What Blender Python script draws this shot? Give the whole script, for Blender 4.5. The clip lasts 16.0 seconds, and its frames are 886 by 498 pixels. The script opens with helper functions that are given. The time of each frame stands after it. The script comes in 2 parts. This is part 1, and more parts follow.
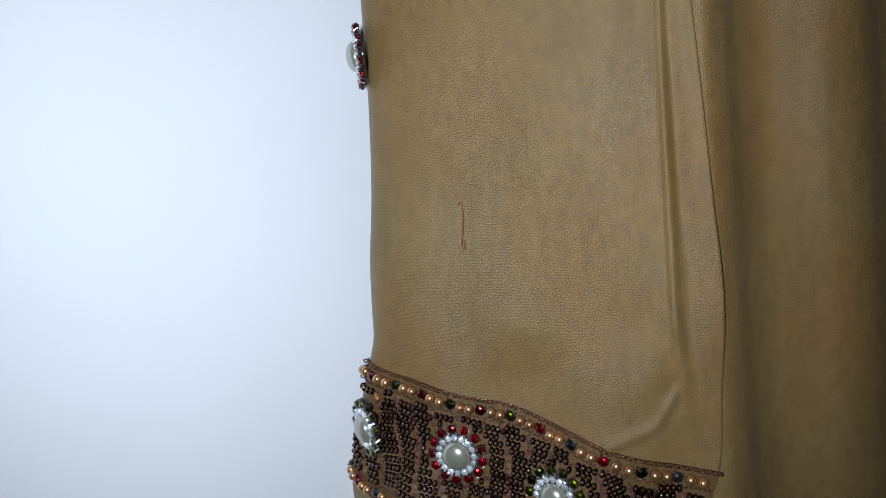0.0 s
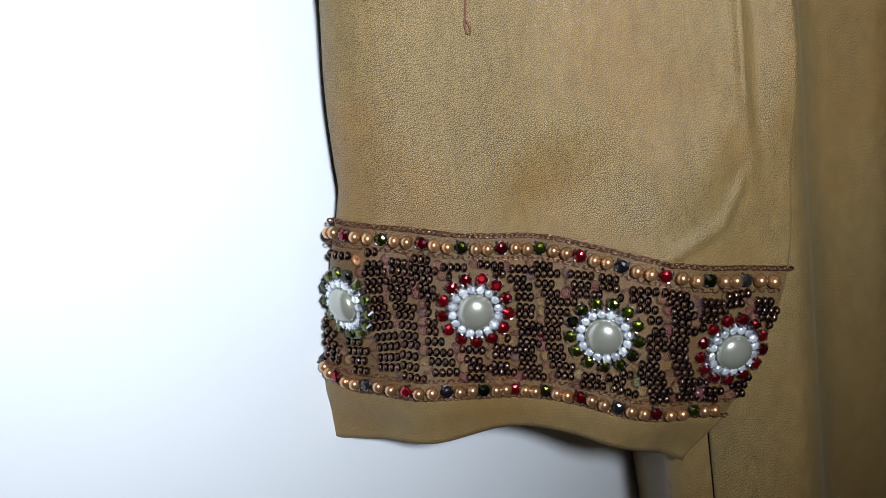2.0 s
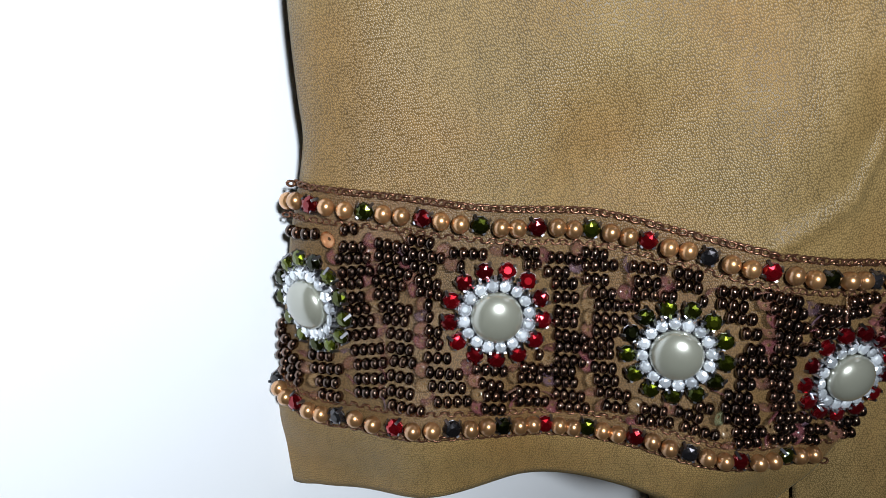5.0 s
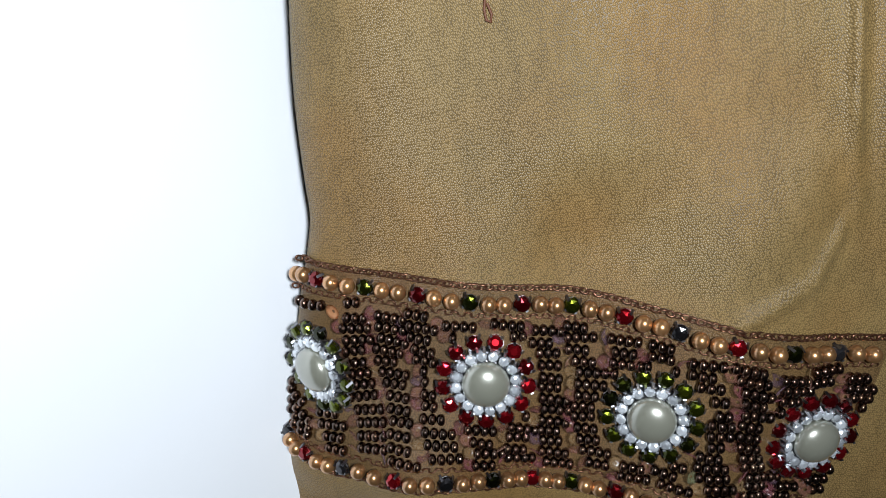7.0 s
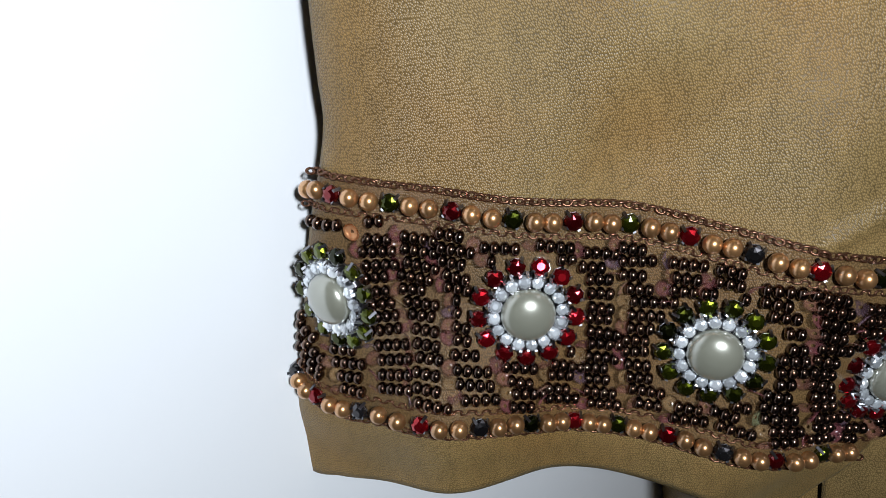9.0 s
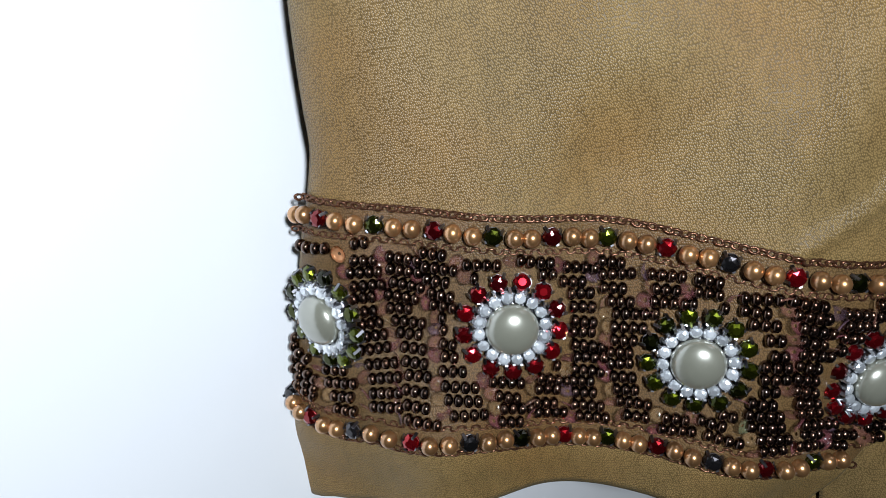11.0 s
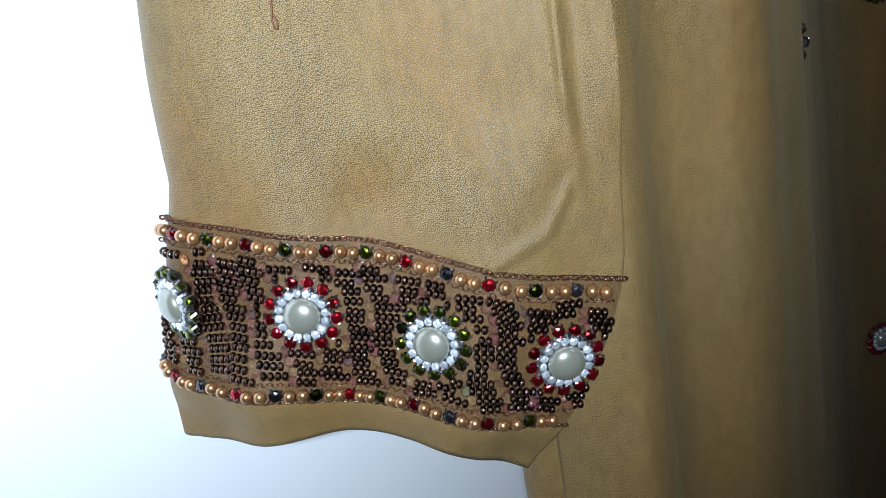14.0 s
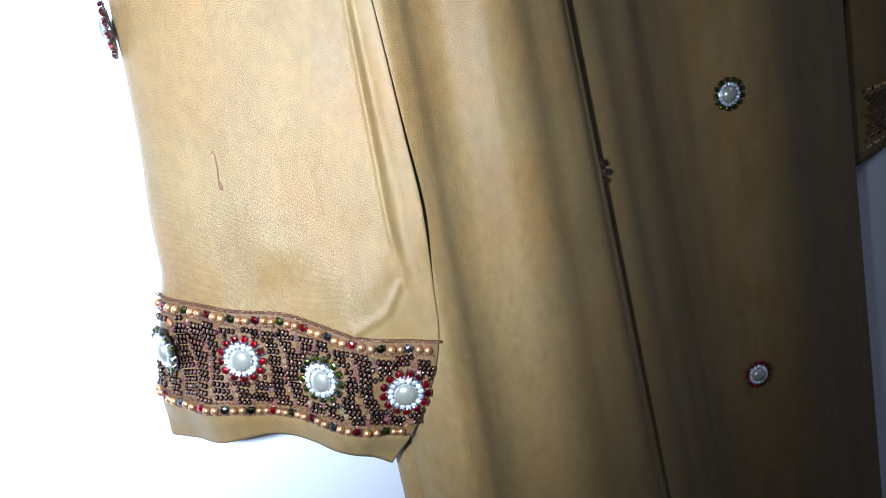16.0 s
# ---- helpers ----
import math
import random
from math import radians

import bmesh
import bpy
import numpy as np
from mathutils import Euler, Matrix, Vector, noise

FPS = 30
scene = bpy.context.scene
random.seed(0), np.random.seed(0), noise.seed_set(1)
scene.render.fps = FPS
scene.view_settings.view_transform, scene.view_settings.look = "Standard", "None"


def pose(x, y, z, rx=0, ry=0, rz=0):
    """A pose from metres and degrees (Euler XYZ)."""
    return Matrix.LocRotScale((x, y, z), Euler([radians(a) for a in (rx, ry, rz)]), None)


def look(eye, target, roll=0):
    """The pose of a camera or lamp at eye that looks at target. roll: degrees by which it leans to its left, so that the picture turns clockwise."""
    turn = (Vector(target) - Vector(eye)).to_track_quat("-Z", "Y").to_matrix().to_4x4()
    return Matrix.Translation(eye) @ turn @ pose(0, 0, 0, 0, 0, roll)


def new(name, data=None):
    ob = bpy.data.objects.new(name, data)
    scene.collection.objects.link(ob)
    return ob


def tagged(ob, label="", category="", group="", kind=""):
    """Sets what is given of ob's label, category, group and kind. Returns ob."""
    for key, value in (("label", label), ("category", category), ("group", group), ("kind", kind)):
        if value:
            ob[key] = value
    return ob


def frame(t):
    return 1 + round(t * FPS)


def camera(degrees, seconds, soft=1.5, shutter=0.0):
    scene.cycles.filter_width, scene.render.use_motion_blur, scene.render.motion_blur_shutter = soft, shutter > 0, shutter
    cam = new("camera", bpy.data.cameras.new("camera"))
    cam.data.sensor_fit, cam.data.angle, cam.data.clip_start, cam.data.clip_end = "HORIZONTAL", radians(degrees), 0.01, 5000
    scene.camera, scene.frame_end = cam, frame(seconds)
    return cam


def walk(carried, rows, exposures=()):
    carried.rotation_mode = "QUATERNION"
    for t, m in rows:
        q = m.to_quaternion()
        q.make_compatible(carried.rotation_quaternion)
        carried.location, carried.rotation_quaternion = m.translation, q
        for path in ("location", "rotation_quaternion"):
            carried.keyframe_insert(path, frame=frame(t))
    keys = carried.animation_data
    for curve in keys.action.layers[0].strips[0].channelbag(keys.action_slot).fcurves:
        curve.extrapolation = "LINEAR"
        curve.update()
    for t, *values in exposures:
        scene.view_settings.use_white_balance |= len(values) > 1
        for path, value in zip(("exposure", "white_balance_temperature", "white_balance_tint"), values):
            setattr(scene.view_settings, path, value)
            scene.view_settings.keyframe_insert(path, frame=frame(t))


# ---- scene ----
cam = camera(65.0, 16.0, 0.85)
PATH = [
    (0, (-0.077, -0.271, 1.257), (0.689, 1.546, 0.921), -6.4),
    (0.5, (-0.073, -0.286, 1.254), (0.694, 1.522, 0.881), -8.7),
    (1, (-0.098, -0.277, 1.235), (0.728, 1.508, 0.869), -7.4),
    (1.5, (-0.107, -0.237, 1.235), (0.94, 1.393, 0.74), -11.3),
    (2, (-0.109, -0.195, 1.212), (1.073, 1.328, 0.676), -10.7),
    (2.5, (-0.097, -0.17, 1.208), (1.137, 1.314, 0.684), -10.4),
    (3, (-0.082, -0.143, 1.198), (1.183, 1.301, 0.636), -10.1),
    (3.5, (-0.071, -0.136, 1.194), (1.204, 1.279, 0.585), -9.8),
    (3.7, (-0.069, -0.135, 1.191), (1.247, 1.254, 0.608), -9.4),
    (5.8, (-0.087, -0.158, 1.204), (1.143, 1.307, 0.622), -8.1),
    (6, (-0.085, -0.162, 1.207), (1.16, 1.293, 0.631), -7.8),
    (6.5, (-0.088, -0.16, 1.209), (1.13, 1.311, 0.612), -8.0),
    (7, (-0.079, -0.154, 1.215), (1.121, 1.333, 0.623), -9.2),
    (7.5, (-0.08, -0.146, 1.209), (1.132, 1.328, 0.611), -9.2),
    (8, (-0.078, -0.132, 1.205), (1.111, 1.328, 0.532), -9.7),
    (8.5, (-0.081, -0.132, 1.199), (1.121, 1.322, 0.534), -8.8),
    (8.7, (-0.08, -0.131, 1.201), (1.137, 1.29, 0.494), -8.4),
    (10.8, (-0.075, -0.138, 1.2), (1.126, 1.329, 0.564), -10.4),
    (11, (-0.077, -0.139, 1.199), (1.137, 1.326, 0.584), -10.5),
    (11.5, (-0.077, -0.148, 1.201), (1.159, 1.305, 0.599), -10.8),
    (12, (-0.078, -0.157, 1.203), (1.161, 1.295, 0.605), -10.8),
    (12.5, (-0.079, -0.163, 1.201), (1.15, 1.288, 0.581), -10.4),
    (13, (-0.073, -0.178, 1.194), (1.222, 1.225, 0.599), -9.7),
    (13.5, (-0.073, -0.195, 1.202), (1.17, 1.251, 0.6), -10.0),
    (14, (-0.062, -0.222, 1.21), (1.067, 1.311, 0.598), -10.0),
    (14.5, (-0.071, -0.259, 1.227), (1.032, 1.314, 0.669), -11.0),
    (15, (-0.075, -0.285, 1.226), (1.017, 1.287, 0.646), -10.1),
    (15.5, (-0.09, -0.323, 1.24), (0.989, 1.261, 0.667), -9.4),
    (16, (-0.065, -0.346, 1.258), (0.991, 1.258, 0.7), -10.0),
]
EXPOSURES = [
    (0, -1.04, 5850, 10), (0.5, -1.02, 5850, 10), (1, -0.70, 5900, 10), (1.5, -0.48, 6000, 10), (2, -0.45, 6000, 10), (2.5, -0.18, 6150, 10),
    (3.5, -0.12, 6250, 10), (6, -0.45, 6150, 10), (8.5, -0.52, 6200, 10), (11, -0.46, 6100, 10), (12.5, -0.30, 5850, 8), (13.5, 0.05, 5600, 7),
    (14.5, -0.08, 5500, 6), (15, 0.06, 5550, 7), (15.5, 0.16, 5600, 8), (16, 0.88, 5200, 12),
]
walk(cam, [(t, look(eye, target, roll)) for t, eye, target, roll in PATH], EXPOSURES)

# ---- light
world = bpy.data.worlds.new("dim_room")
scene.world = world
world.use_nodes = True
world.node_tree.nodes["Background"].inputs[0].default_value = (0.5, 0.55, 0.65, 1)
world.node_tree.nodes["Background"].inputs[1].default_value = 0.02


def lamp(name, kind, energy, colour, place, size):
    data = bpy.data.lights.new(name, kind)
    data.energy, data.color = energy, colour
    if kind == "SPOT":
        data.shadow_soft_size, data.spot_size, data.spot_blend = size, radians(112), 1.0
    else:
        data.size = size
    ob = new(name, data)
    ob.matrix_world = place
    return ob


lamp("phone_light", "SPOT", 8.6, (0.93, 0.97, 1.0), look((-0.130, -0.296, 1.266), (-0.006, -0.05, 1.246)), 0.013)
# added fill without a fixture, lifts the body's dark folds
lamp("unseen_fill", "AREA", 1.6, (0.95, 0.93, 1.0), pose(0.8, -1.25, 2.55), 0.5)


# ---- materials
def nodes_of(name):
    mat = bpy.data.materials.new(name)
    mat.use_nodes = True
    return mat, mat.node_tree.nodes, mat.node_tree.links, mat.node_tree.nodes["Principled BSDF"]


def plain(name, colour, rough=0.5, metal=0.0, spread=0.0, coat=0.0, ior=1.5, coat_ior=1.5, coat_rough=0.06):
    """A small thing's surface; spread varies its brightness from piece to piece."""
    mat, nd, ln, p = nodes_of(name)
    p.inputs["Base Color"].default_value = (*colour, 1)
    p.inputs["Roughness"].default_value, p.inputs["Metallic"].default_value = rough, metal
    p.inputs["Coat Weight"].default_value, p.inputs["Coat Roughness"].default_value = coat, coat_rough
    p.inputs["IOR"].default_value, p.inputs["Coat IOR"].default_value = ior, coat_ior
    if spread:
        info = nd.new("ShaderNodeObjectInfo")
        ramp = nd.new("ShaderNodeMapRange")
        ramp.inputs[3].default_value, ramp.inputs[4].default_value = 1 - spread, 1 + spread
        hsv = nd.new("ShaderNodeHueSaturation")
        hsv.inputs["Color"].default_value = (*colour, 1)
        geo, both = nd.new("ShaderNodeNewGeometry"), nd.new("ShaderNodeMath")
        both.operation = "ADD"
        wrap = nd.new("ShaderNodeMath")
        wrap.operation = "FRACT"
        ln.new(info.outputs["Random"], both.inputs[0])
        ln.new(geo.outputs["Random Per Island"], both.inputs[1])
        ln.new(both.outputs[0], wrap.inputs[0])
        ln.new(wrap.outputs[0], ramp.inputs[0])
        ln.new(ramp.outputs[0], hsv.inputs["Value"])
        ln.new(hsv.outputs[0], p.inputs["Base Color"])
    return mat


def fabric(name, low, high):
    """Crepe satin: small uneven floats in a steep twill, soft drape streaks, a slight sheen."""
    mat, nd, ln, p = nodes_of(name)

    def num(op, x, y=0.0, z=0.0):
        n = nd.new("ShaderNodeMath")
        n.operation = op
        for k, q in enumerate((x, y, z)):
            if isinstance(q, (int, float)):
                n.inputs[k].default_value = q
            else:
                ln.new(q, n.inputs[k])
        return n.outputs[0]

    def cloud(scale, detail, vector):
        n = nd.new("ShaderNodeTexNoise")
        n.inputs["Scale"].default_value, n.inputs["Detail"].default_value = scale, detail
        ln.new(vector, n.inputs["Vector"])
        return n.outputs[0]

    tc = nd.new("ShaderNodeTexCoord")
    across = nd.new("ShaderNodeVectorMath")
    across.operation = "DOT_PRODUCT"
    across.inputs[1].default_value = (0.692, -0.722, 0)
    split = nd.new("ShaderNodeSeparateXYZ")
    ln.new(tc.outputs["Object"], across.inputs[0])
    ln.new(tc.outputs["Object"], split.inputs[0])
    twill = nd.new("ShaderNodeCombineXYZ")
    ln.new(num("MULTIPLY_ADD", split.outputs["Z"], 820, num("MULTIPLY", across.outputs["Value"], 1 / 0.00037)), twill.inputs[0])
    ln.new(num("MULTIPLY", split.outputs["Z"], 1 / 0.00054), twill.inputs[1])
    cells = nd.new("ShaderNodeTexVoronoi")
    cells.voronoi_dimensions = "2D"
    cells.inputs["Scale"].default_value, cells.inputs["Randomness"].default_value = 1.0, 0.74
    ln.new(twill.outputs[0], cells.inputs["Vector"])
    weave = num("MINIMUM", num("MAXIMUM", num("MULTIPLY_ADD", cells.outputs["Distance"], -2.0, 1.20), 0.0), 1.0)
    drape = nd.new("ShaderNodeMapping")
    drape.inputs["Scale"].default_value = (1, 1, 0.45)
    ln.new(tc.outputs["Object"], drape.inputs["Vector"])
    blot = cloud(45, 6, drape.outputs[0])
    grain = num("MULTIPLY_ADD", cloud(420, 6, drape.outputs[0]), 0.28, num("MULTIPLY", blot, 0.24))
    mix = num("MULTIPLY_ADD", weave, 0.38, num("ADD", grain, 0.115))
    ramp = nd.new("ShaderNodeValToRGB")
    ramp.color_ramp.elements[0].position, ramp.color_ramp.elements[1].position = 0.12, 0.86
    ramp.color_ramp.elements[0].color, ramp.color_ramp.elements[1].color = (*low, 1), (*high, 1)
    ln.new(mix, ramp.inputs[0])
    # uneven dye: patches that lean to rust and to olive
    dye = nd.new("ShaderNodeValToRGB")
    dye.color_ramp.elements[0].position, dye.color_ramp.elements[1].position = 0.36, 0.64
    dye.color_ramp.elements[0].color, dye.color_ramp.elements[1].color = (1.0, 0.90, 0.76, 1), (0.96, 0.97, 0.92, 1)
    ln.new(cloud(26, 3, tc.outputs["Object"]), dye.inputs[0])
    tint = nd.new("ShaderNodeMix")
    tint.data_type, tint.blend_type = "RGBA", "MULTIPLY"
    tint.inputs[0].default_value = 1.0
    ln.new(ramp.outputs[0], tint.inputs[6])
    ln.new(dye.outputs[0], tint.inputs[7])
    ln.new(tint.outputs[2], p.inputs["Base Color"])
    bump = nd.new("ShaderNodeBump")
    bump.inputs["Strength"].default_value, bump.inputs["Distance"].default_value = 1.0, 0.00008
    ln.new(weave, bump.inputs["Height"])
    ln.new(bump.outputs[0], p.inputs["Normal"])
    p.inputs["Roughness"].default_value = 0.42
    p.inputs["Specular IOR Level"].default_value = 0.36
    p.inputs["Sheen Weight"].default_value, p.inputs["Sheen Roughness"].default_value = 0.05, 0.4
    p.inputs["Sheen Tint"].default_value = (0.9, 0.85, 0.55, 1)
    return mat


def plaster(name, colour):
    mat, nd, ln, p = nodes_of(name)
    tc = nd.new("ShaderNodeTexCoord")
    n1, n2 = nd.new("ShaderNodeTexNoise"), nd.new("ShaderNodeTexNoise")
    n1.inputs["Scale"].default_value, n1.inputs["Detail"].default_value = 9, 5
    n2.inputs["Scale"].default_value, n2.inputs["Detail"].default_value = 180, 3
    for n in (n1, n2):
        ln.new(tc.outputs["Object"], n.inputs["Vector"])
    ramp = nd.new("ShaderNodeValToRGB")
    ramp.color_ramp.elements[0].position, ramp.color_ramp.elements[1].position = 0.3, 0.7
    ramp.color_ramp.elements[0].color = (*[c * 0.95 for c in colour], 1)
    ramp.color_ramp.elements[1].color = (*colour, 1)
    ln.new(n1.outputs[0], ramp.inputs[0])
    ln.new(ramp.outputs[0], p.inputs["Base Color"])
    bump = nd.new("ShaderNodeBump")
    bump.inputs["Strength"].default_value, bump.inputs["Distance"].default_value = 0.12, 0.0006
    ln.new(n2.outputs[0], bump.inputs["Height"])
    ln.new(bump.outputs[0], p.inputs["Normal"])
    p.inputs["Roughness"].default_value = 0.7
    return mat


TAN = fabric("tan_crepe_satin", (0.022, 0.014, 0.004), (0.335, 0.222, 0.088))
# browner, darkened satin: the shade between the beads is in its colour
BACKING = fabric("bead_shaded_backing", (0.018, 0.010, 0.003), (0.205, 0.122, 0.050))
WHITE = plaster("white_wall_paint", (0.80, 0.82, 0.84))
FLOOR = plaster("grey_floor", (0.35, 0.34, 0.33))
BRONZE = plain("bronze_seed_bead", (0.105, 0.049, 0.026), 0.20, 1.0, 0.5, 0.9, 1.5, 1.6, 0.14)
GOLD = plain("gold_pearl", (0.56, 0.29, 0.115), 0.30, 0.85, 0.2, 0.8, 1.5, 2.0, 0.16)
COPPER = plain("copper_sequin", (0.95, 0.55, 0.28), 0.25, 0.6)
PEARL = plain("ivory_pearl", (0.30, 0.30, 0.235), 0.30, 0.35, 0.0, 1.0, 1.5, 2.5, 0.2)
CLEAR = plain("clear_rhinestone", (0.90, 0.95, 1.0), 0.22, 0.62, 0.4, 1.0, 1.8, 2.0, 0.10)
RED = plain("red_stone", (0.30, 0.003, 0.008), 0.16, 0.9, 0.6, 1.0, 1.7)
OLIVE = plain("olive_green_stone", (0.060, 0.072, 0.003), 0.22, 0.95, 0.85, 0.6, 1.7)
SMOKE = plain("smoky_stone", (0.075, 0.07, 0.075), 0.2, 0.92, 0.6, 0.8, 1.7)
CLAW = plain("silver_claw", (0.26, 0.26, 0.28), 0.28, 1.0)
SEQUIN, nd, ln, p = nodes_of("iridescent_sequin")
info, ramp = nd.new("ShaderNodeObjectInfo"), nd.new("ShaderNodeValToRGB")
for k, c in enumerate([(0.32, 0.14, 0.10), (0.36, 0.19, 0.13), (0.28, 0.09, 0.10), (0.40, 0.25, 0.12), (0.20, 0.12, 0.16), (0.24, 0.26, 0.14)]):
    e = ramp.color_ramp.elements[k] if k < 2 else ramp.color_ramp.elements.new(0.5)
    e.color = (*c, 1)
for k, e in enumerate(ramp.color_ramp.elements):
    e.position = (0, 0.38, 0.68, 0.84, 0.95, 0.98)[k]
ramp.color_ramp.interpolation = "CONSTANT"
ln.new(info.outputs["Random"], ramp.inputs[0])
ln.new(ramp.outputs[0], p.inputs["Base Color"])
p.inputs["Roughness"].default_value, p.inputs["Alpha"].default_value = 0.12, 0.38
p.inputs["Coat Weight"].default_value = 0.8
THREAD = plain("dark_copper_thread", (0.15, 0.070, 0.040), 0.28, 0.85)
RUST = plain("rust_thread", (0.13, 0.045, 0.018), 0.6)


# ---- builders
def mesh_of(name, bm, material, smooth=True):
    me = bpy.data.meshes.new(name)
    bm.to_mesh(me)
    bm.free()
    for f in me.polygons:
        f.use_smooth = smooth
    me.materials.append(material)
    return me


def part(name, data, material, parent, label="", smooth=True, m=None):
    """One mesh object under a thing or part; data is a bmesh or a shared mesh."""
    me = data if isinstance(data, bpy.types.Mesh) else mesh_of(name, data, material, smooth)
    ob = new(name, me)
    ob.parent = parent
    if m is not None:
        ob.matrix_basis = m
    if label:
        tagged(ob, label)
    return ob


def grid(point, nu, nv, thick=0.0):
    """A sheet of quads from point(i / nu, j / nv)."""
    bm = bmesh.new()
    v = [[bm.verts.new(point(i / nu, j / nv)) for j in range(nv + 1)] for i in range(nu + 1)]
    for i in range(nu):
        for j in range(nv):
            bm.faces.new((v[i][j], v[i + 1][j], v[i + 1][j + 1], v[i][j + 1]))
    if thick:
        bm.normal_update()
        bmesh.ops.solidify(bm, geom=bm.faces[:], thickness=thick)
    return bm


def box(name, lo, hi, material, label, category):
    bm = bmesh.new()
    bmesh.ops.create_cube(bm, size=1)
    for v in bm.verts:
        v.co = [lo[k] + (v.co[k] + 0.5) * (hi[k] - lo[k]) for k in range(3)]
    ob = new(name, mesh_of(name, bm, material, False))
    return tagged(ob, label, category, kind="structure")


def curve(knots):
    """A smooth function through (x, y) knots."""
    xs = np.array([k[0] for k in knots], float)
    ys = np.array([k[1] for k in knots], float)
    step = np.diff(ys) / np.diff(xs)
    slope = np.r_[step[0], (step[:-1] * np.diff(xs)[1:] + step[1:] * np.diff(xs)[:-1]) / (xs[2:] - xs[:-2]), step[-1]]

    def at(x):
        x = min(max(x, xs[0]), xs[-1])
        k = min(int(np.searchsorted(xs, x, "right")) - 1, len(xs) - 2)
        w = xs[k + 1] - xs[k]
        q = (x - xs[k]) / w
        return float((2 * q**3 - 3 * q**2 + 1) * ys[k] + (q**3 - 2 * q**2 + q) * w * slope[k]
                     + (3 * q**2 - 2 * q**3) * ys[k + 1] + (q**3 - q**2) * w * slope[k + 1])
    return at


def blend(a, b, x):
    q = min(max((x - a) / (b - a), 0), 1)
    return q * q * (3 - 2 * q)


# ---- the room
box("wall_north", (-2.0, 0.002, 0), (2.2, 0.15, 2.6), WHITE, "smooth white painted wall behind the dress", "wall")
box("wall_south", (-2.0, -2.75, 0), (2.2, -2.6, 2.6), WHITE, "plain white painted wall", "wall")
box("wall_west", (-2.15, -2.75, 0), (-2.0, 0.15, 2.6), WHITE, "plain white painted wall", "wall")
box("wall_east", (2.2, -2.75, 0), (2.35, 0.15, 2.6), WHITE, "plain white painted wall", "wall")
box("floor", (-2.15, -2.75, -0.1), (2.35, 0.15, 0), FLOOR, "plain grey floor", "floor")
box("ceiling", (-2.15, -2.75, 2.6), (2.35, 0.15, 2.7), WHITE, "plain white ceiling", "ceiling")

# ---- the dress
dress = new("dress")
dress.location = (0, 0, 0)
tagged(dress, "tan brown satin dress with beaded cuffs hanging on a white wall", "dress")

# sleeve: s runs across it, z up, h stands off its middle plane
A2, D2, N2 = Vector((-0.012, -0.010)), Vector((0.692, -0.722)), Vector((-0.722, -0.692))
LEFT = curve([(1.07, -0.0150), (1.10, -0.0155), (1.112, -0.0135), (1.12, -0.0100), (1.145, -0.003), (1.16, 0.0015), (1.171, 0.0056), (1.178, 0.0076), (1.187, 0.0081), (1.205, 0.0097), (1.235, 0.0146), (1.266, 0.0178), (1.306, 0.0203), (1.5, 0.028)])
RIGHT = curve([(1.06, 0.094), (1.072, 0.100), (1.087, 0.112), (1.136, 0.135), (1.163, 0.1370), (1.195, 0.1388), (1.23, 0.1368), (1.265, 0.1348), (1.30, 0.1325), (1.5, 0.130)])
CUFF = curve([(-0.014, -0.0065), (-0.011, -0.0035), (-0.006, -0.0012), (0, 0.0002), (0.012, 0.0015), (0.03, 0.004), (0.045, 0.0035), (0.056, 0.002), (0.068, 0.0025), (0.082, 0.005), (0.097, 0.008), (0.11, 0.0065), (0.122, 0.002), (0.137, -0.001)])
UPPER = curve([(-0.014, -0.0078), (-0.012, -0.0058), (-0.0085, -0.0032), (-0.003, -0.0008), (0.004, 0.0010), (0.012, 0.0022), (0.03, 0.004), (0.056, 0.006), (0.08, 0.0058), (0.10, 0.0048), (0.113, 0.0034), (0.1215, 0.0024), (0.1250, 0.0008), (0.131, 0.0019), (0.137, 0.0016)])
TOP = curve([(-0.014, 1.171), (0.007, 1.1692), (0.024, 1.1660), (0.044, 1.1615), (0.067, 1.1570), (0.087, 1.1500), (0.108, 1.1430), (0.122, 1.1390), (0.137, 1.1355)])
LOW = curve([(-0.014, 1.124), (-0.004, 1.1165), (0.013, 1.1140), (0.030, 1.1125), (0.046, 1.1080), (0.069, 1.1030), (0.092, 1.0958), (0.12, 1.0883)])
HEM = curve([(-0.014, 1.1015), (-0.010, 1.0962), (-0.002, 1.0952), (0.015, 1.0960), (0.04, 1.0952), (0.06, 1.0908), (0.08, 1.0832), (0.102, 1.0725)])


def crease(s, z, s0, z0, s1, z1, high, wide):
    """A soft ridge along the line from one place on the cloth to another."""
    a, b = s1 - s0, z1 - z0
    q = ((s - s0) * a + (z - z0) * b) / (a * a + b * b)
    end = blend(-0.12, 0.1, q) * blend(1.12, 0.9, q)
    off = (s - s0) * b - (z - z0) * a
    return high * end * math.exp(-(off / math.hypot(a, b) / wide) ** 2)


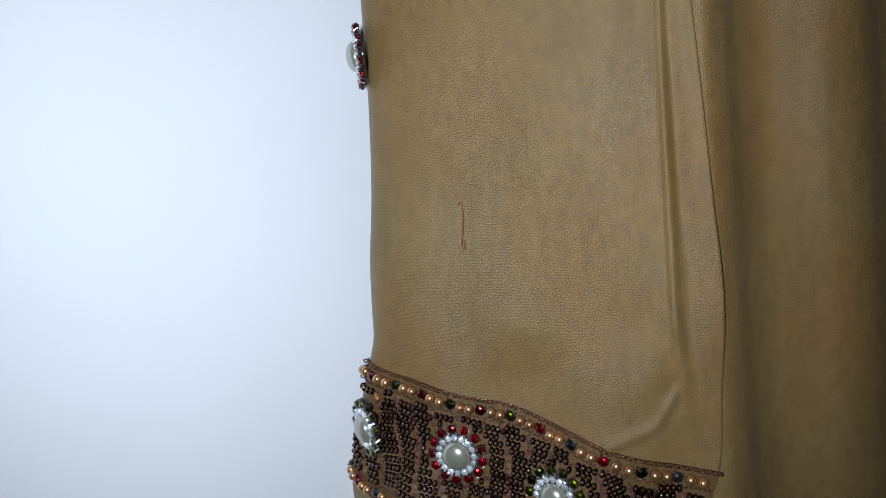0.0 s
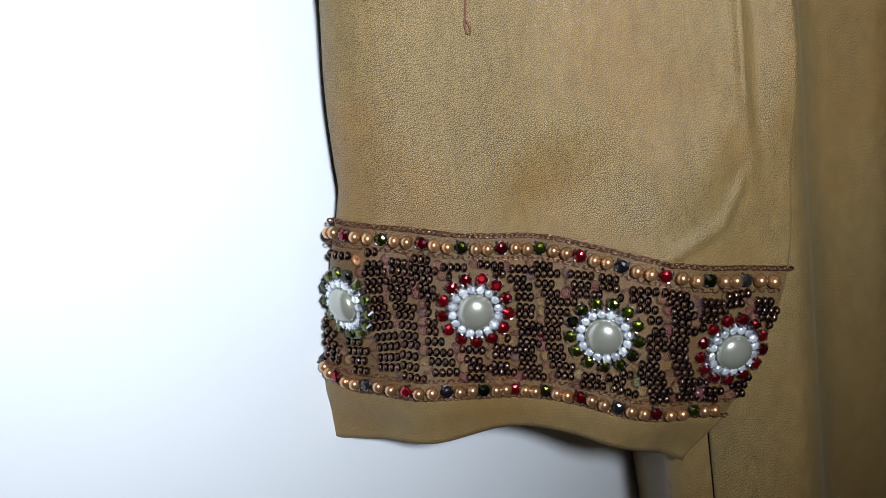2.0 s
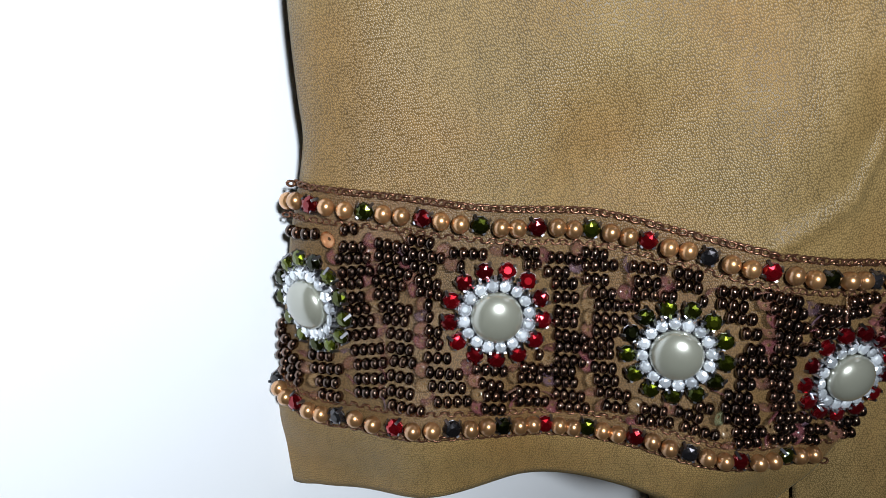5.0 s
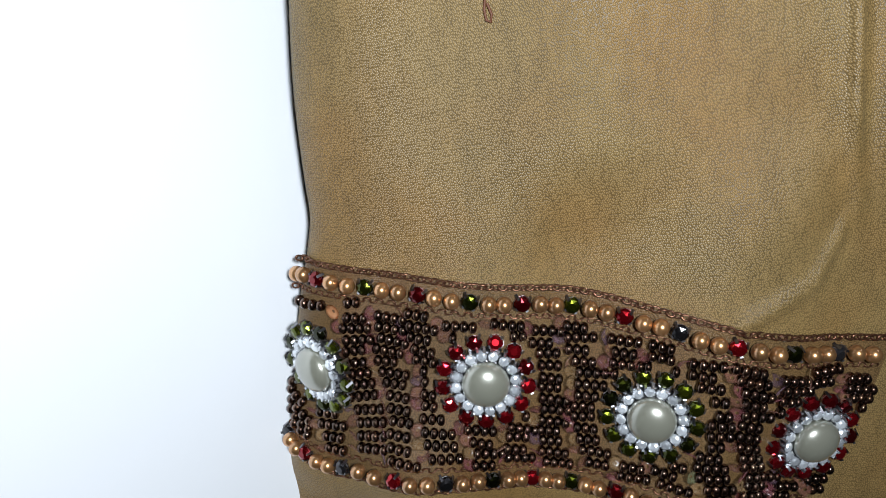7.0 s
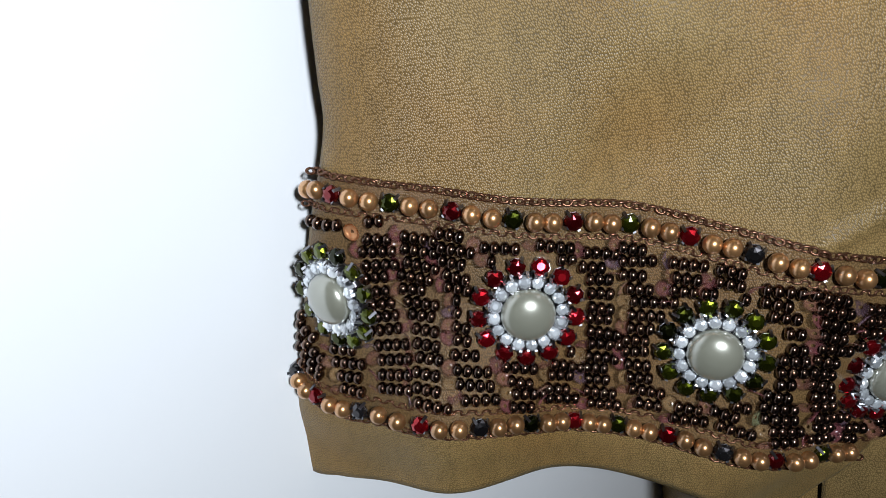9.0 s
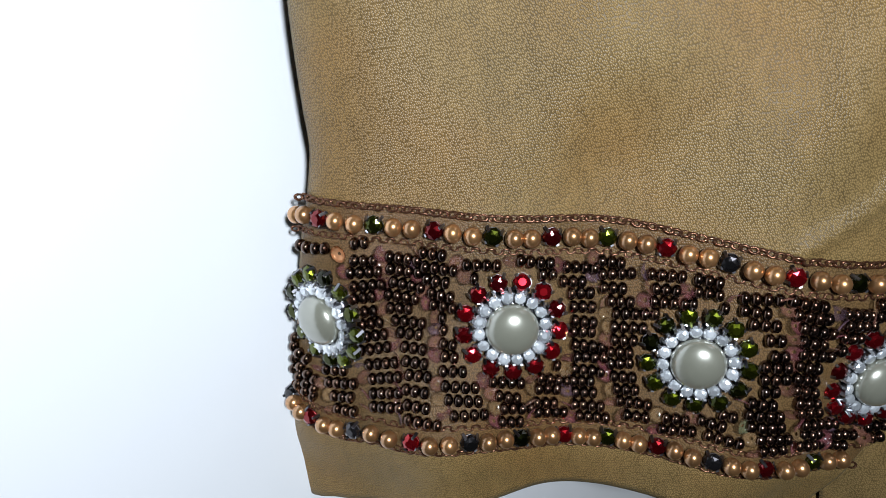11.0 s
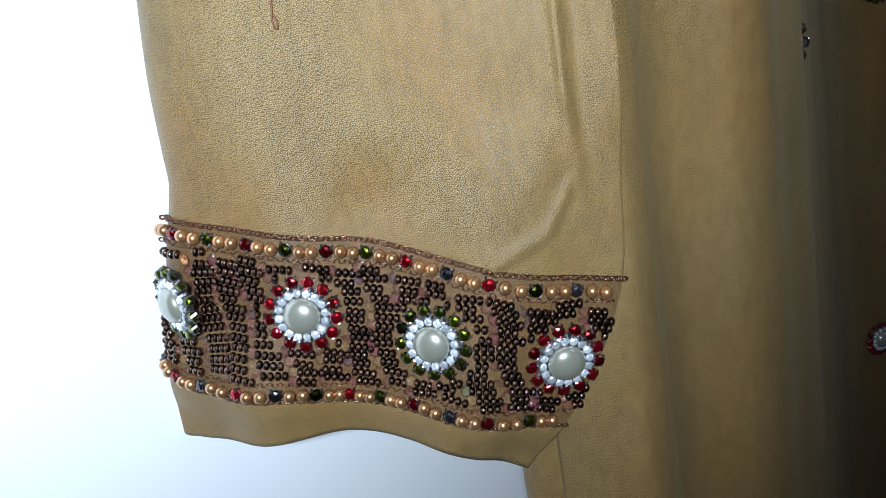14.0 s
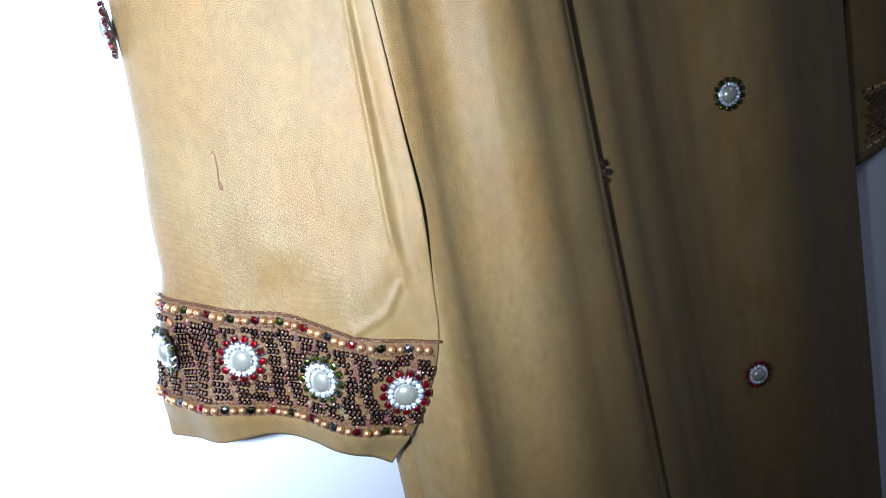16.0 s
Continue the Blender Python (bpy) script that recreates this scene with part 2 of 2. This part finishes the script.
def height(s, z):
    c = -0.014 + 0.151 * (s - LEFT(z)) / (RIGHT(z) - LEFT(z))
    k = blend(1.163, 1.192, z)
    h = CUFF(c) * (1 - k) + UPPER(c) * k
    h += 0.007 * math.exp(-((s - 0.024) / 0.017) ** 2) * blend(1.142, 1.116, z)
    h -= 0.0032 * blend(0.0, 0.017, LOW(s) - z)
    h += crease(s, z, 0.100, 1.1460, 0.116, 1.153, 0.0019, 0.0013)
    h += crease(s, z, 0.116, 1.153, 0.1235, 1.165, 0.0016, 0.0013)
    h += crease(s, z, 0.1243, 1.187, 0.1243, 1.30, 0.0024, 0.0014)
    h += crease(s, z, 0.1265, 1.165, 0.1245, 1.190, 0.0010, 0.0016)
    h -= crease(s, z, 0.058, 1.229, 0.083, 1.237, 0.0004, 0.0015)
    h += 0.0007 * noise.noise(Vector((s * 40, z * 17, 0.3))) * blend(1.165, 1.19, z)
    return h


def sleeve_at(s, z, up=0.0):
    h = height(s, z) + up
    q = A2 + D2 * s + N2 * h
    return Vector((q.x, q.y, z))


def seat(s, z, up=0.0, turn=0.0):
    """A pose on the sleeve: z off the cloth, x along the cuff."""
    e = 0.002
    ds = (sleeve_at(s + e, z) - sleeve_at(s - e, z)).normalized()
    dz = sleeve_at(s, z + e) - sleeve_at(s, z - e)
    n = ds.cross(dz).normalized()
    y = n.cross(ds)
    m = Matrix((ds, y, n)).transposed().to_4x4()
    return Matrix.Translation(sleeve_at(s, z) + n * up) @ m @ pose(0, 0, 0, 0, 0, turn)


def sleeve_front(u, v):
    z = 1.5 + (1.085 - 1.5) * v
    s = LEFT(z) + (RIGHT(z) - LEFT(z)) * u
    if v > 0.75:
        q = (v - 0.75) / 0.25
        ztop = 1.5 - 0.415 * 0.75
        z = ztop + (HEM(-0.012 + 0.113 * u) - ztop) * q
        s = LEFT(z) + (RIGHT(z) - LEFT(z)) * u
    return sleeve_at(s, z)


sleeve = part("sleeve", grid(sleeve_front, 150, 220, -0.0009), TAN, dress)


def sleeve_back(u, v):
    p = sleeve_front(u, v)
    k = 0.001 + 0.010 * math.sin(math.pi * min(max(u, 0), 1)) ** 0.6
    return Vector((p.x - N2.x * k, min(p.y - N2.y * k, 0.001), p.z))


part("sleeve_lining", grid(sleeve_back, 40, 40), TAN, dress)

# body: a plan line of folds, drawn from hem to shoulder
FRONT = [(0.070, -0.084), (0.0725, -0.094), (0.0790, -0.1032), (0.0845, -0.1080), (0.092, -0.1080), (0.103, -0.1045), (0.113, -0.1040), (0.124, -0.1080), (0.134, -0.1128), (0.147, -0.1145), (0.165, -0.112), (0.180, -0.109), (0.197, -0.104), (0.2045, -0.0997), (0.2043, -0.0987), (0.192, -0.0982)]
SIDE = [(0.110, -0.0880), (0.084, -0.0860), (0.0695, -0.0800), (0.0675, -0.0720), (0.085, -0.055), (0.115, -0.020), (0.130, 0.000)]
BACK = [(0.180, -0.0950), (0.203, -0.0973), (0.225, -0.0926), (0.250, -0.0840), (0.28, -0.0735), (0.31, -0.0620), (0.333, -0.0555), (0.354, -0.0530), (0.372, -0.0540), (0.395, -0.0590), (0.418, -0.065), (0.435, -0.066), (0.47, -0.060), (0.52, -0.049), (0.58, -0.040), (0.615, -0.030), (0.63, -0.010), (0.625, 0.002)]


def along(knots):
    d = [0.0]
    for a, b in zip(knots, knots[1:]):
        d.append(d[-1] + math.dist(a, b))
    cx, cy = curve([(q / d[-1], k[0]) for q, k in zip(d, knots)]), curve([(q / d[-1], k[1]) for q, k in zip(d, knots)])
    return lambda u: (cx(u), cy(u))


def lean(x, z):
    """How far the folds drift sideways with height."""
    return (1.16 - z) * 0.14 * ((x / 0.21) ** 2.2 if x < 0.21 else 1 + (x - 0.21) * 0.2)


def panel(knots):
    line = along(knots)

    def at(u, v):
        x, y = line(u)
        z = 1.5 - 0.85 * v
        y *= 1 - 0.75 * blend(1.34, 1.5, z)
        y += 0.0011 * noise.noise(Vector((x * 45, 3.1, z * 2.2))) * blend(-0.01, -0.04, y)
        return Vector((x + lean(x, z), y, z))
    return at


part("front_panel", grid(panel(FRONT), 120, 70, -0.0009), TAN, dress)
part("side_panel", grid(panel(SIDE), 40, 60, -0.0009), TAN, dress)
part("centre_panel", grid(panel(BACK), 150, 70, -0.0009), TAN, dress)


# ---- medallions
def ball(r, squash=1.0, seg=20, rings=12):
    bm = bmesh.new()
    bmesh.ops.create_uvsphere(bm, u_segments=seg, v_segments=rings, radius=r)
    for v in bm.verts:
        v.co.z *= squash
    return bm


def gem(r, sides=8, table=0.42):
    """A cut stone: table, crown facets, girdle and a short pavilion."""
    bm = bmesh.new()
    rows = [(r * table, r * 0.58), (r * 0.80, r * 0.42), (r, r * 0.08), (r * 0.9, -r * 0.35)]
    loops = []
    for k, (q, z) in enumerate(rows):
        off = math.pi / sides if k % 2 else 0
        loops.append([bm.verts.new((q * math.cos(2 * math.pi * i / sides + off), q * math.sin(2 * math.pi * i / sides + off), z)) for i in range(sides)])
    for k, (a, b) in enumerate(zip(loops, loops[1:])):
        for i in range(sides):
            j = (i + 1) % sides
            if k % 2 == 0:
                bm.faces.new((a[i], b[i], a[j]))
                bm.faces.new((a[j], b[i], b[j]))
            else:
                bm.faces.new((a[i], b[j], a[j]))
                bm.faces.new((a[i], b[i], b[j]))
    bm.faces.new(loops[0])
    bmesh.ops.recalc_face_normals(bm, faces=bm.faces[:])
    return bm


PEARL_ME = mesh_of("pearl", ball(0.0055, 0.60, 32, 20), PEARL)
def cupped(r):
    """A clear cut stone in a thin round silver cup."""
    bm = gem(r, 8, 0.44)
    n = len(bm.faces)
    bmesh.ops.create_cone(bm, cap_ends=True, segments=12, radius1=0.8 * r, radius2=1.12 * r, depth=0.7 * r, matrix=Matrix.Translation((0, 0, -0.30 * r)))
    bm.faces.ensure_lookup_table()
    for f in bm.faces[n:]:
        f.material_index = 1
    me = mesh_of("rhinestone", bm, CLEAR, False)
    me.materials.append(CLAW)
    return me


CLEAR_ME = cupped(0.00134)


def set_stone(name, r, material):
    """A cut stone in a square metal cup with four claws."""
    bm = gem(r)
    n = len(bm.faces)
    for i in range(4):
        a = math.pi / 4 + i * math.pi / 2
        m = Matrix.Translation((0.98 * r * math.cos(a), 0.98 * r * math.sin(a), 0.1 * r)) @ Matrix.Rotation(a, 4, "Z") @ Matrix.Rotation(-0.35, 4, "Y") @ Matrix.Diagonal((0.16 * r, 0.30 * r, 0.95 * r, 1))
        bmesh.ops.create_cube(bm, size=1, matrix=m)
    bmesh.ops.create_cone(bm, cap_ends=True, segments=8, radius1=0.75 * r, radius2=1.02 * r, depth=0.6 * r, matrix=Matrix.Translation((0, 0, -0.32 * r)))
    bm.faces.ensure_lookup_table()
    for f in bm.faces[n:]:
        f.material_index = 1
    me = mesh_of(name, bm, material, False)
    me.materials.append(CLAW)
    return me


RED_ME, OLIVE_ME, SMOKE_ME = set_stone("red_stone", 0.00195, RED), set_stone("green_stone", 0.00195, OLIVE), set_stone("smoky_stone", 0.00195, SMOKE)
RED_BIG, OLIVE_BIG, SMOKE_BIG = set_stone("red_stone", 0.00205, RED), set_stone("green_stone", 0.00205, OLIVE), set_stone("smoky_stone", 0.00205, SMOKE)


def prongs():
    """Small silver claws that lean over the clear stones from outside."""
    bm = bmesh.new()
    for i in range(32):
        a = 2 * math.pi * (i + 0.5) / 32
        m = Matrix.Rotation(a, 4, "Z") @ Matrix.Translation((0.0082, 0, 0.0017)) @ Matrix.Rotation(-0.6 if i % 2 else -0.3, 4, "Y") @ Matrix.Diagonal((0.0004, 0.0006, 0.0017, 1))
        bmesh.ops.create_cube(bm, size=1, matrix=m)
    return bm


PRONG = plain("bright_silver", (0.75, 0.77, 0.80), 0.25, 0.9)
PRONG_ME = mesh_of("prong_ring", prongs(), PRONG, False)
tip = random.Random(3)


def medallion(m, outer, label):
    bm = bmesh.new()
    bmesh.ops.create_cone(bm, cap_ends=True, segments=40, radius1=0.0082, radius2=0.0073, depth=0.0016)
    base = part("medallion", bm, CLAW, dress, label, m=m)
    part("pearl", PEARL_ME, PEARL, base, "round ivory pearl", m=pose(0, 0, 0.0022))
    for i in range(16):
        a = 2 * math.pi * i / 16
        part("rhinestone", CLEAR_ME, CLEAR, base, m=pose(0.0068 * math.cos(a), 0.0068 * math.sin(a), 0.0018, tip.gauss(0, 11), tip.gauss(0, 11), math.degrees(a)))
    tagged(part("prong_ring", PRONG_ME, PRONG, base, "tiny bright silver claws"), kind="stuff")
    for i in range(13):
        a = 2 * math.pi * (i + 0.5) / 13
        part("stone", outer, RED, base, m=pose(0.0099 * math.cos(a), 0.0099 * math.sin(a), 0.0009, tip.gauss(0, 8), tip.gauss(0, 8), math.degrees(a) + tip.uniform(-20, 20)))
    return base


REDM, GREENM = "pearl medallion ringed with clear and red stones", "pearl medallion ringed with clear and green stones"
MEDS = [(0.0030, 1.1448), (0.0440, 1.1377), (0.0808, 1.125), (0.1161, 1.114)]
for (s, z), mesh, label in zip(MEDS, (OLIVE_ME, RED_ME, OLIVE_ME, RED_ME), (GREENM, REDM, GREENM, REDM)):
    medallion(seat(s, z, 0.001) if s > 0.01 else pose(-0.0102, -0.0165, z, 90, 0, -84), mesh, label)
medallion(pose(0.3800, -0.0590, 1.192, 90, 0, -24), OLIVE_ME, GREENM)
medallion(pose(0.4000, -0.0590, 0.966, 90, 0, -24), RED_ME, REDM)
medallion(pose(0.2005, -0.0920, 1.182, 90, 0, 84), RED_ME, REDM)
medallion(pose(0.0045, -0.0215, 1.2865, 90, 0, -104), RED_ME, REDM)

# ---- the beaded cuff
rng = random.Random(7)


def cuff_band(u, v):
    s = -0.0125 + 0.1475 * u
    top, low = TOP(s), LOW(s)
    z = top + (low - top) * v
    s = LEFT(z) + (RIGHT(z) - LEFT(z)) * u
    return sleeve_at(s, TOP(s) + (LOW(s) - TOP(s)) * v, 0.0006)


cuff = part("beaded_cuff", grid(cuff_band, 100, 30), BACKING, dress, "beaded band of bronze beads, gold pearls and stones")


def bead(r, wide, seg=14, rings=10, square=2.0):
    """An oblate bead whose hole runs along x; square above 2 flattens its ends."""
    bm = bmesh.new()
    bmesh.ops.create_uvsphere(bm, u_segments=seg, v_segments=rings, radius=r, matrix=Matrix.Rotation(math.pi / 2, 4, "Y"))
    for v in bm.verts:
        t = math.acos(max(-1, min(1, v.co.x / r)))
        ring = max(math.sin(t), 1e-6)
        k = math.copysign(abs(math.cos(t)) ** (2 / square), v.co.x)
        v.co = (k * r * wide, v.co.y * ring ** (2 / square - 1), v.co.z * ring ** (2 / square - 1))
    return bm


SEED_ME = mesh_of("seed_bead", bead(0.00140, 0.71, 14, 10, 2.4), BRONZE)
GOLD_ME = mesh_of("gold_bead", bead(0.00196, 0.95, 22, 14), GOLD)


def sequin_mesh():
    bm = bmesh.new()
    rows = [(0.0004, 0.0001), (0.0011, 0.0001), (0.0019, 0.0006)]
    loops = [[bm.verts.new((r * math.cos(i * math.pi / 8), r * math.sin(i * math.pi / 8), z)) for i in range(16)] for r, z in rows]
    for a, b in zip(loops, loops[1:]):
        for i in range(16):
            bm.faces.new((a[i], b[i], b[(i + 1) % 16], a[(i + 1) % 16]))
    bmesh.ops.solidify(bm, geom=bm.faces[:], thickness=0.00012)
    return bm


SEQUIN_ME = mesh_of("sequin", sequin_mesh(), SEQUIN)
TOP_STONES = [(0.0085, "r"), (0.0199, "g"), (0.032, "r"), (0.0433, "g"), (0.0545, "r"), (0.0655, "g"), (0.0768, "d"), (0.088, "s"), (0.099, "r"), (0.1107, "g"), (0.1215, "s")]
LOW_STONES = [(-0.0088, "s"), (-0.0040, "r"), (0.0062, "s"), (0.0200, "r"), (0.0315, "s"), (0.042, "g"), (0.0515, "r"), (0.061, "g"), (0.0712, "d"), (0.0818, "s"), (0.092, "d"), (0.1035, "g")]
BIG = {"r": RED_BIG, "g": OLIVE_BIG, "s": SMOKE_BIG, "d": RED_BIG}


def tilt_of(line, s):
    return math.degrees(math.atan2(line(s + 0.003) - line(s - 0.003), 0.006))


def border(stones, line, off, last):
    spots = stones + [(last, None)]
    for (s, k), (nxt, _) in zip(spots, spots[1:]):
        part("stone", BIG[k], RED, cuff, m=seat(s, line(s) + off, 0.0014, tilt_of(line, s) + rng.uniform(-14, 14)))
        for q in (0.345, 0.665):
            g = s + (nxt - s) * q + rng.uniform(-0.0002, 0.0002)
            z = line(g) + off + rng.uniform(-0.0003, 0.0003)
            part("gold_bead", GOLD_ME, GOLD, cuff, m=seat(g, z, 0.0019, tilt_of(line, g) + rng.uniform(-8, 8)))


for s in (0.0026, 0.0054):
    part("gold_bead", GOLD_ME, GOLD, cuff, m=seat(s, TOP(s) - 0.0042, 0.0016))
border(TOP_STONES, TOP, -0.0042, 0.1335)
border(LOW_STONES, LOW, 0.0030, 0.1135)


def chain(name, line, off, s0, s1, r, link, parent):
    """Small oval links laid along a line of the cuff, every other one on edge."""
    verts, faces = [], []
    s, k = s0, 0
    while s < s1:
        z = line(s) + off
        m = seat(s, z, r * 1.4 + rng.uniform(0, r * 0.5), tilt_of(line, s) + rng.uniform(-14, 14)) @ Matrix.Rotation((0.35 if k % 2 else -0.5) + rng.uniform(-0.3, 0.3), 4, "X")
        base = len(verts)
        for i in range(10):
            a = 2 * math.pi * i / 10
            for j in range(6):
                b = 2 * math.pi * j / 6
                q = 1 + r / link * 1.6 * math.cos(b)
                verts.append(m @ Vector((0.62 * link * q * math.cos(a), 0.42 * link * q * math.sin(a), r * math.sin(b))))
        for i in range(10):
            for j in range(6):
                faces.append((base + i * 6 + j, base + (i + 1) % 10 * 6 + j, base + (i + 1) % 10 * 6 + (j + 1) % 6, base + i * 6 + (j + 1) % 6))
        s += link * 1.02
        k += 1
    me = bpy.data.meshes.new(name)
    me.from_pydata(verts, [], faces)
    for f in me.polygons:
        f.use_smooth = True
    me.materials.append(THREAD)
    return tagged(part(name, me, THREAD, parent, "dark copper chain stitch edging"), kind="stuff")


chain("chain_edging", TOP, -0.0006, 0.0035, 0.1355, 0.00040, 0.00145, cuff)
chain("chain_edging", TOP, -0.0076, 0.001, 0.132, 0.00030, 0.0014, cuff)
chain("chain_edging", LOW, 0.0060, -0.008, 0.116, 0.00030, 0.0014, cuff)
chain("chain_edging", LOW, 0.0004, -0.0085, 0.115, 0.00034, 0.0015, cuff)

part("copper_sequin", mesh_of("copper_sequin", sequin_mesh(), COPPER), COPPER, cuff, "bright copper sequin", m=seat(0.0119, 1.1576, 0.0022, 20) @ Matrix.Rotation(-0.25, 4, "Y"))

# short strings of bronze beads, each led by a sequin
PITCH = 0.00197
strings = []
for col in range(18):
    sway = rng.gauss(0, 5)
    for row in range(13):
        v = (row + (0.25 if col % 2 else 0.75)) / 13
        s = -0.0140 + col * 0.0087 + 0.0009 * math.sin(row * 0.8 + col * 1.9) + rng.uniform(-0.0005, 0.0005)
        q = max(s, -0.006)
        zt, zl = TOP(q) - 0.0086, LOW(q) + 0.0068
        strings.append((s, zt + (zl - zt) * v + rng.uniform(-0.0002, 0.0002), rng.choice((3, 3, 3, 4, 4, 4, 4, 4)), tilt_of(TOP, q) * (1 - v) + tilt_of(LOW, q) * v + sway + rng.gauss(1, 3)))
spots = []
for s, z, count, turn in strings:
    c, t = math.cos(math.radians(turn)), math.sin(math.radians(turn))
    free = False
    for k in range(count):
        a, b = s + c * PITCH * k, z + t * PITCH * k
        if math.hypot(a - 0.0119, b - 1.1576) < 0.0026 or a < LEFT(b) + 0.0003 or a > RIGHT(b) + 0.0002 or any(math.hypot((a - p) * (1.4 if p < 0.01 else 1), b - q) < 0.0121 for p, q in MEDS):
            continue
        free = free or k == 0
        spots.append((a, b, turn + rng.uniform(-7, 7)))
    if free and s > LEFT(z) + 0.003 and rng.random() < 0.95:
        part("sequin", SEQUIN_ME, SEQUIN, cuff, m=seat(s - c * 0.0016, z - t * 0.0016 + 0.0002, 0.0013, rng.uniform(0, 360)) @ Matrix.Rotation(rng.uniform(0.4, 1.1), 4, Vector((rng.uniform(-0.3, 0.3), -1, 0))))
rest = bmesh.new()
singles = 0
for a, b, turn in spots:
    m = seat(a, b, 0.0011 + rng.uniform(0, 0.0003), turn)
    if 0.008 < a < 0.078 and singles < 330:
        part("seed_bead", SEED_ME, BRONZE, cuff, m=m)
        singles += 1
    else:
        old = len(rest.verts)
        rest.from_mesh(SEED_ME)
        rest.verts.ensure_lookup_table()
        for w in rest.verts[old:]:
            w.co = m @ w.co
tagged(part("bead_rest", rest, BRONZE, cuff), kind="stuff")

# ---- the other sleeve, half hidden behind the dress
TOP2 = curve([(0.66, 1.150), (0.70, 1.153), (0.72, 1.158), (0.737, 1.166), (0.757, 1.180), (0.80, 1.200)])
LOW2 = curve([(0.66, 1.084), (0.712, 1.096), (0.757, 1.109), (0.80, 1.125)])


def sleeve2(u, v):
    x = 0.64 + 0.16 * u
    top = 1.5 - 0.02 * u
    return Vector((x + (1 - v) * 0.02, -0.012 - 0.012 * math.sin(math.pi * u), top + (LOW2(x) - 0.012 - top) * v))


part("sleeve", grid(sleeve2, 30, 40, -0.0009), TAN, dress)


def seat2(x, z, up, turn=0.0):
    u = (x - 0.64) / 0.16
    return pose(x, -0.0135 - 0.012 * math.sin(math.pi * min(max(u, 0), 1)) - up, z, 90, 0, 0) @ pose(0, 0, 0, 0, 0, turn)


def band2(u, v):
    x = 0.645 + 0.155 * u
    return seat2(x, TOP2(x) + (LOW2(x) - TOP2(x)) * v, 0.0006).translation


cuff2 = part("beaded_cuff", grid(band2, 40, 12), TAN, dress, "beaded band half hidden behind the skirt")
for line, off in ((TOP2, -0.004), (LOW2, 0.003)):
    x, k = 0.665, 0
    while x < 0.795:
        me = (SMOKE_BIG, GOLD_ME, GOLD_ME)[k % 3]
        part("stone" if k % 3 == 0 else "gold_bead", me, GOLD, cuff2, m=seat2(x, line(x) + off, 0.0017, tilt_of(line, x)))
        x += 0.004 * math.cos(math.radians(tilt_of(line, x)))
        k += 1
for row in range(13):
    x = 0.668 + (row * 0.0041) % 0.0098
    while x < 0.795:
        z = TOP2(x) - 0.0096 + (LOW2(x) + 0.0174 - TOP2(x)) * (row + 0.5) / 13
        for k in range(3):
            if math.hypot(x + 0.0021 * k - 0.755, z - 1.142) > 0.0128:
                part("seed_bead", SEED_ME, BRONZE, cuff2, m=seat2(x + 0.0021 * k, z + 0.0006 * k, 0.0011, 15))
        x += 0.0098
medallion(seat2(0.755, 1.142, 0.001), OLIVE_ME, GREENM)

# ---- a loose thread on the sleeve
crv = bpy.data.curves.new("loose_thread", "CURVE")
crv.dimensions, crv.bevel_depth, crv.bevel_resolution = "3D", 0.00028, 2
spl = crv.splines.new("POLY")
trace = [(a - 0.0020 + (b - 1.209) * 0.06, 1.2310 + (b - 1.2275) * 0.72) for a, b in [(0.0555, 1.2275), (0.0565, 1.2285), (0.0572, 1.2268), (0.0573, 1.223), (0.0574, 1.218), (0.0571, 1.213), (0.0567, 1.209), (0.0570, 1.2062), (0.0579, 1.2055), (0.0581, 1.2075), (0.0573, 1.2105)]]
spl.points.add(len(trace) - 1)
for pt, (s, z) in zip(spl.points, trace):
    pt.co = (*sleeve_at(s, z, 0.0003), 1)
crv.materials.append(RUST)
tagged(new("loose_thread", crv), "thin rust brown thread lying on the satin sleeve", "thread")
